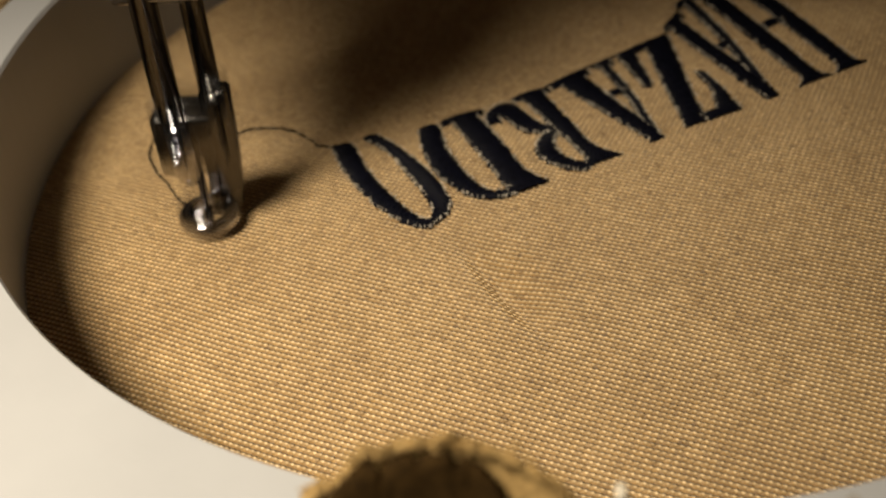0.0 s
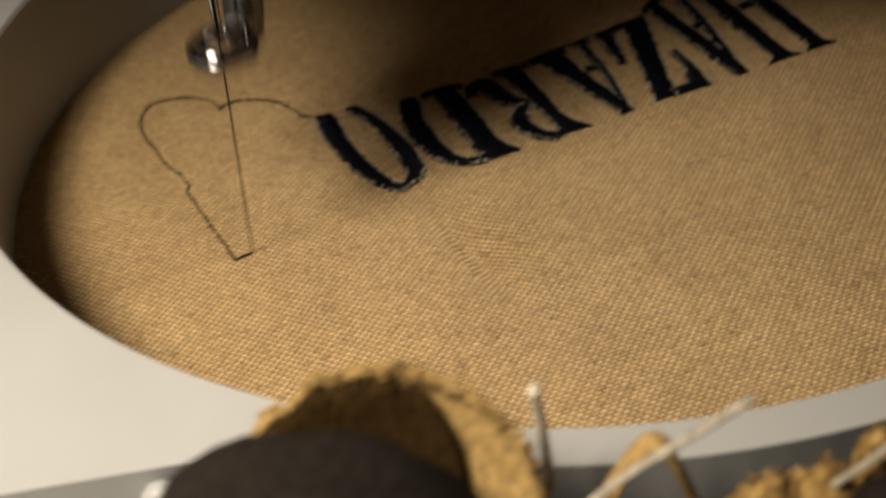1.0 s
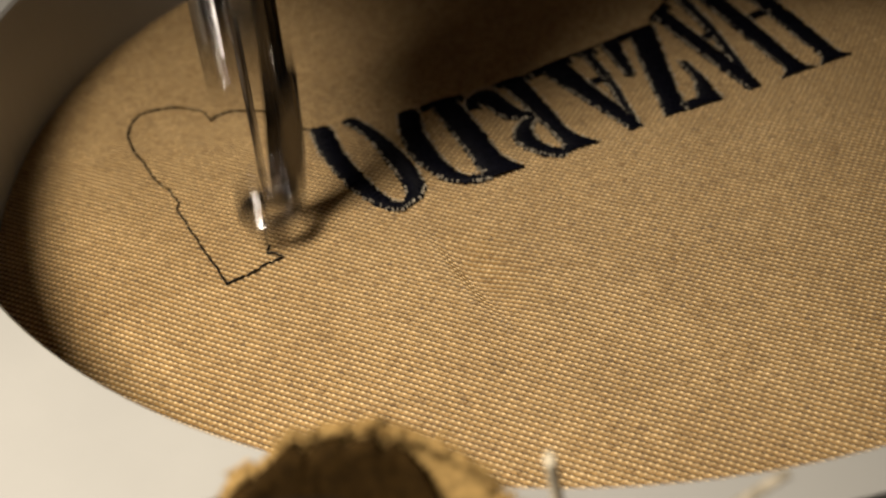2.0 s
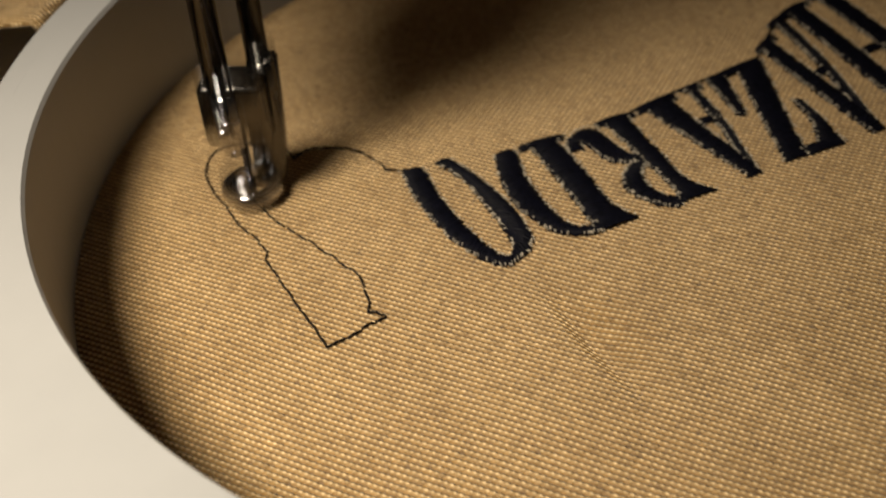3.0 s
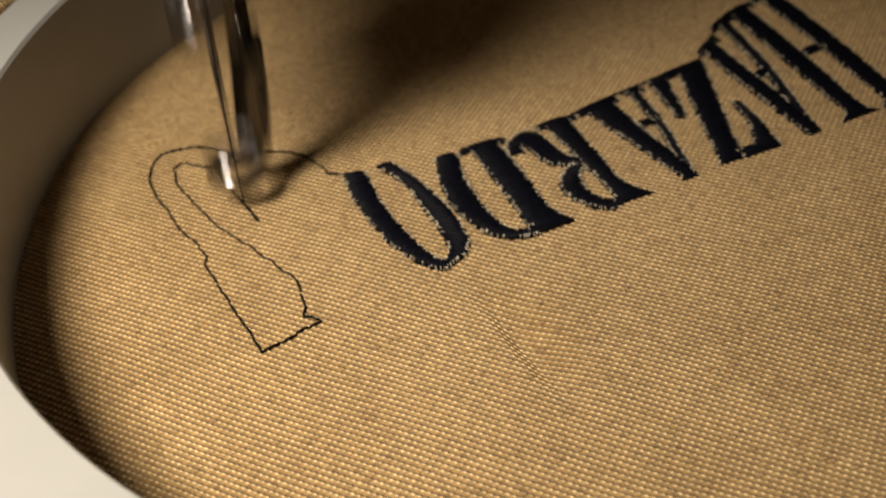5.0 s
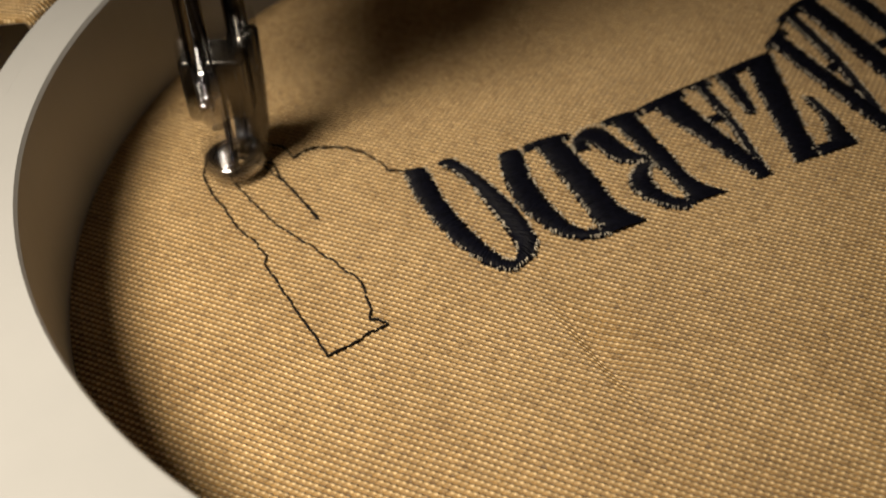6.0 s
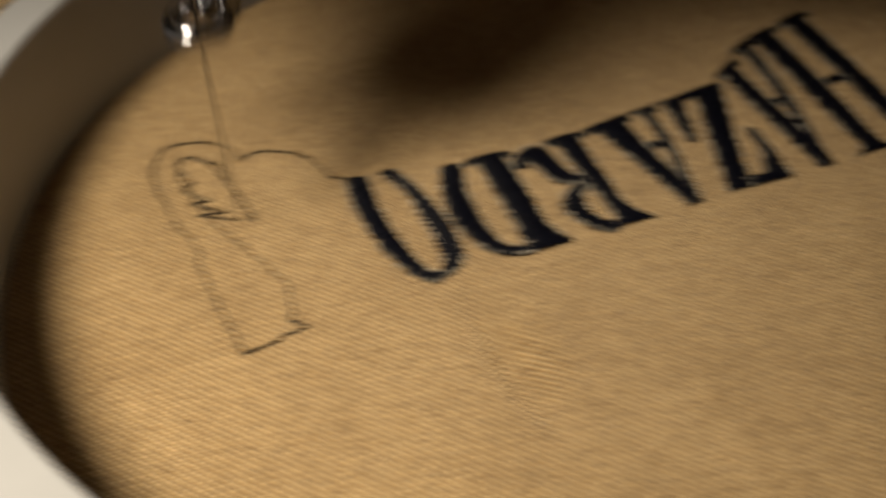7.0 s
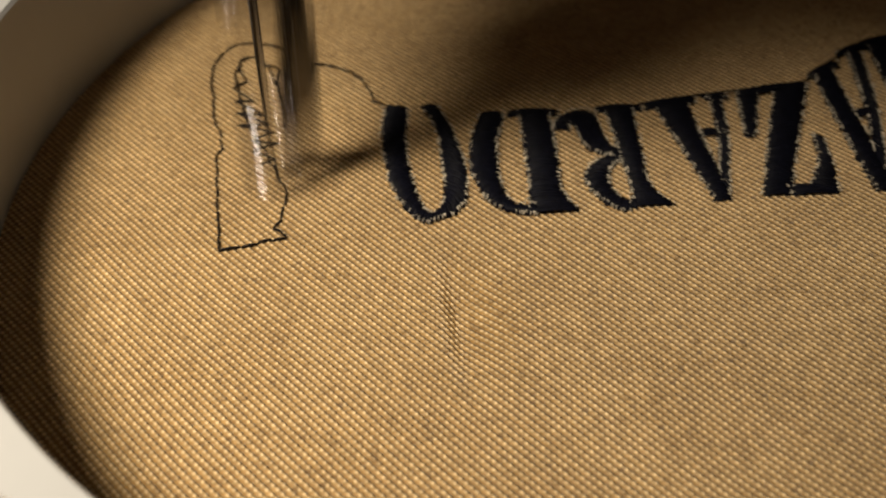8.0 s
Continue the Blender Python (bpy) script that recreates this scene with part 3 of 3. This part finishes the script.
def canvas_flap():
    """Cut edge of the canvas that stands up over the rim like a cupped leaf, a dark sheet standing for the shade
    inside.
    """
    flap = thing("canvas_flap", "raw cut tan canvas flap with painted shade inside beside hoop", "cloth")
    nu, nv = 72, 20

    def sheet(name, mat, lo, hi, cut, lift, label=""):
        verts, faces = [], []
        for i in range(nu + 1):
            f = lo + (hi - lo) * i / nu
            x = -20.3 + 17.0 * f
            top = 20.0 + 7.8 * math.sqrt(max(0.0, 1 - ((x + 11.9) / 8.8) ** 2)) + 0.5 * noise.noise((x * 0.7, 0, 5)) + 0.3 * noise.noise((x * 3.1, 2, 5))
            back = -66.0 - 3.0 * abs(2 * f - 1) ** 2.5
            curl = 1.3 * min(1.0, f / 0.2, (1 - f) / 0.2 + 0.1)
            profile = [(-74.0, 9.0), (-71.2, 13.5), (back - 3.4, 16.5), (back - 2.7, 19.0), (back - 0.5, top - 1.6), (back, top), (back - 0.4 * curl, top + 0.1)]
            line, _ = spline(profile, 60)
            # the dark sheet tapers off where the inside turns to the light
            ease = min(1.0, max(0.0, (f - 0.64) / 0.22)) if cut else 0.0
            line, _ = spline(line[:int(60 - cut - 40 * ease * ease + (2 if cut else 0) * noise.noise((x * 2.0, 1, 8)))], nv + 1)
            for j, (y, z) in enumerate(line):
                w = noise.noise((x * 0.5, j * 0.35, 2.0)) * 0.3
                verts.append(Vector((x, y + w - lift, z + 0.5 * w + lift * 0.6)) * MM)
        for i in range(nu):
            for j in range(nv):
                a = i * (nv + 1) + j
                faces.append((a, a + 1, a + nv + 2, a + nv + 1))
        ob = new(name, mesh_of(name, verts, faces, mat))
        ob.parent = flap
        mod = ob.modifiers.new("thickness", "SOLIDIFY")
        mod.thickness = 0.0005
        tagged(ob, label)
        return verts

    verts = sheet("canvas", FLAP, 0.0, 1.0, 0, 0.0)
    # added dark sheet: shade of the cupped inside, put into colour
    sheet("inside_shade", SHADE_BROWN, 0.02, 0.86, 4, 0.75, "dark brown sheet standing for shade inside the flap")
    # fringe of fibres along the cut edge
    rng = random.Random(3)
    tv, tf = [], []
    for i in range(300):
        b = verts[rng.randrange(nu + 1) * (nv + 1) + nv - rng.choice((0, 0, 0, 1, 2))]
        p = b + Vector((rng.uniform(-0.3, 0.3), 0, 0)) * MM
        d = Vector((rng.uniform(-1, 1), rng.uniform(-1, 0.6), rng.uniform(-0.9, 0.5))).normalized() * rng.uniform(0.3, 0.9) * MM
        side = Vector((rng.uniform(-1, 1), rng.uniform(-1, 1), rng.uniform(-1, 1))) * 0.3 * MM
        v, f = tube_data([p, p + d * 0.5 + side, p + d], [0.00012, 0.0001, 0.00004], 4)
        tf += [tuple(k + len(tv) for k in g) for g in f]
        tv += v
    fr = new("fringe", mesh_of("fringe", tv, tf, FLAP))
    fr.parent = flap
    tagged(fr, kind="stuff")
    return flap


def frayed_edge():
    """Ragged canvas edge on the lining, below the rim."""
    edge = thing("frayed_edge", "ragged frayed strip of tan canvas on dark lining", "cloth")
    rng = random.Random(6)
    verts, faces, under = [], [], []
    nu, nv = 90, 8

    def crest(x):
        return float(np.interp(x, (7.4, 9.6, 11.4, 12.9, 14.4, 15.6, 17.7, 24, 40), (16.4, 18.9, 18.0, 19.1, 17.8, 20.1, 21.8, 22.8, 23.4)))

    for i in range(nu + 1):
        x = 7.4 + 26.0 * i / nu
        y0 = -math.sqrt(69.6 ** 2 - x * x) + 1.0
        z1 = crest(x) + 0.9 * noise.noise((x * 1.3, 0, 1)) + 0.5 * noise.noise((x * 4.0, 0, 1))
        for j in range(nv + 1):
            f = j / nv
            bulge = 1.6 * math.sin(f * math.pi)
            verts.append((x * MM, (y0 - 1.2 + 0.8 * f - bulge * 0.7 + 0.5 * noise.noise((x, f * 3, 4))) * MM, (z1 - 2.4 + 2.4 * f + 0.4 * noise.noise((x * 2, f, 9)) * (1 - f)) * MM))
            under.append((x * MM, (y0 - 2.2 + 1.6 * f) * MM, (11.0 + (z1 - 11.8) * f) * MM))
    for i in range(nu):
        for j in range(nv):
            a = i * (nv + 1) + j
            faces.append((a, a + 1, a + nv + 2, a + nv + 1))
    ob = new("sheet", mesh_of("sheet", verts, faces, FRAY))
    ob.parent = edge
    mod = ob.modifiers.new("thickness", "SOLIDIFY")
    mod.thickness = 0.0009
    # dark sheet added below the crest in place of the hollow's shade
    low = new("hollow_shade", mesh_of("hollow_shade", under, faces, SHADE_BROWN))
    low.parent = edge
    tagged(low, "dark brown sheet standing for shade under the strip")
    tv, tf = [], []
    for i in range(900):
        b = Vector(verts[rng.randrange(nu + 1) * (nv + 1) + nv - rng.choice((0, 0, 0, 1, 2))])
        d = Vector((rng.uniform(-1, 1), rng.uniform(-1.2, 0.4), rng.uniform(-0.7, 1.0))).normalized() * rng.uniform(0.3, 1.1) * MM
        side = Vector((rng.uniform(-1, 1), rng.uniform(-1, 1), rng.uniform(-1, 1))) * 0.35 * MM
        v, f = tube_data([b, b + d * 0.5 + side, b + d], [0.00014, 0.00012, 0.00005], 4)
        tf += [tuple(k + len(tv) for k in g) for g in f]
        tv += v
    fr = new("fringe", mesh_of("fringe", tv, tf, FRAY))
    fr.parent = edge
    tagged(fr, kind="stuff")
    return edge


def folded_tape():
    """Narrow strip of canvas folded over on itself, and pale loose threads."""
    pts = [(-1.2, -68.0, 11.5), (0.7, -67.4, 16.2), (2.7, -67.0, 19.9), (3.7, -67.0, 20.6), (4.6, -67.2, 19.2), (6.0, -67.8, 15.4), (7.2, -68.4, 11.5)]
    line, _ = spline([tuple(c * MM for c in q) for q in pts], 30)
    ob = new("folded_tape", mesh_of("folded_tape", *tube_data([tuple(q) for q in line], 0.0008, 12, 0.4), FLAP))
    made = [tagged(ob, "narrow brown strip of canvas folded into a loop", "cloth")]
    loose = [[(-0.8, -69.8, 18.2), (1.0, -69.5, 20.0), (3.4, -69.3, 22.0), (5.6, -68.8, 23.2), (8.7, -67.5, 24.3)], [(12.9, -69.4, 19.2), (14.6, -69.4, 21.0), (16.0, -69.2, 22.6)], [(-2.4, -66.8, 17.0), (-2.7, -66.3, 21.0), (-3.0, -66.0, 24.3)]]
    for k, q in enumerate(loose):
        line, _ = spline([tuple(c * MM for c in p) for p in q], 24)
        made.append(tagged(tube("loose_thread", [tuple(p) for p in line], (0.00034, 0.00026, 0.00055)[k], (LOOSE, LOOSE, FIBRE)[k], None, 8, "", 0.6), "pale loose thread hanging from the cut canvas", "thread", "loose threads"))
    return made


front_roll = roll("lining_roll", [(-22.6, -72.5, 13.0), (-19.7, -74, 21.8), (-15.9, -75, 25.4), (-12.1, -75, 24.8), (-8.9, -74.6, 22.0), (-6.9, -74, 18.0), (-5.1, -73, 13)],
                  (1.6, 4.2, 5.0, 4.7, 4.2, 3.4, 2.2), "thick dark charcoal roll of lining in front of the hoop", 3)
side_roll = roll("lining_roll", [(9, -73.5, 12), (14, -72.5, 16.5), (18, -71.5, 19), (26, -69.5, 20), (38, -63, 17)],
                 (2.6, 3.2, 3.6, 3.6, 3.2), "dark charcoal roll of lining under a frayed strip", 9)
# all that the hoop carries along; the loose flap and its roll also sway: seconds, millimetres
RIDERS = [cloth, hoop, WORD, OUTLINE, OUTER, lining(), side_roll, frayed_edge(), *folded_tape()]
SWAYING = [canvas_flap(), front_roll]
SWAY = [(0.0, -0.9, 0.7, 1.0), (0.5, 0.0, -0.2, -0.2), (1.0, 0.4, -0.4, -0.5), (1.5, 0.6, 0.0, 0.0), (2.0, -0.8, 0.0, 0.1), (8.0, -0.8, 0.0, 0.1)]


def machine_table():
    bm = bmesh.new()
    box(bm, (0.9, 0.7, 0.02), (0.0, 0.05, -0.0122), 0, 0.002)
    me = bpy.data.meshes.new("machine_table")
    bm.to_mesh(me)
    bm.free()
    me.materials.append(ENAMEL)
    return tagged(new("machine_table", me), "plain white machine table under the hoop", "table", kind="structure")


machine_table()


def motions():
    rows_foot, rows_bar, rows_tail, rows_hoop = [], [], [], []
    for f in range(-1, 241):
        t = f / FPS
        under = needle_at(t)
        rows_hoop.append((t, Matrix.Translation(NEEDLE - under)))
        turn = 2 * math.pi / BEAT
        c = 0.5 - 0.5 * math.cos(turn * (t - FIRST - 0.004))
        b = 0.5 - 0.5 * math.cos(turn * (t - FIRST - 0.0095))
        q = min(1.0, 1.12 * max(0.0, (c - 0.22) / 0.78) ** 1.25)
        rows_foot.append((t, LEAN @ pose(0, 0, 0.0003 + 0.0222 * q)))
        rows_bar.append((t, LEAN @ pose(0, 0, -0.007 + 0.0325 * b)))
        # the thread runs from the needle's eye to the last stitch
        eye = Vector((0, -0.0005, 0.0015))
        last = NEEDLE + sewn_at(FIRST + BEAT * math.floor((t - FIRST) / BEAT + 1e-9) + 0.05) - under
        last.z = min(0.0, (rows_bar[-1][1] @ eye).z - 0.010)
        way = rows_bar[-1][1].inverted() @ last - eye
        rows_tail.append((t, Matrix.Translation(eye) @ Vector((0, 0, -1)).rotation_difference(way.normalized()).to_matrix().to_4x4()))
    walk(foot, rows_foot)
    walk(bar, rows_bar)
    walk(TAIL, rows_tail)
    for ob in RIDERS:
        walk(ob, rows_hoop)
    sway = np.array(SWAY)
    rows_loose = [(t, m @ Matrix.Translation([float(np.interp(t, sway[:, 0], sway[:, k])) * MM for k in (1, 2, 3)])) for t, m in rows_hoop]
    for ob in SWAYING:
        walk(ob, rows_loose)
    for ob, t, at in STITCHES:
        if t > 0.02:
            low, up = pose(at.x, at.y, at.z - 0.0015), pose(at.x, at.y, at.z)
            if t < 7.95:
                walk(ob, [(0.0, low), (max(0.034, t - 0.04), low), (max(0.07, t), up), (8.0, up)])
            else:
                walk(ob, [(0.0, low), (8.0, low)])


motions()
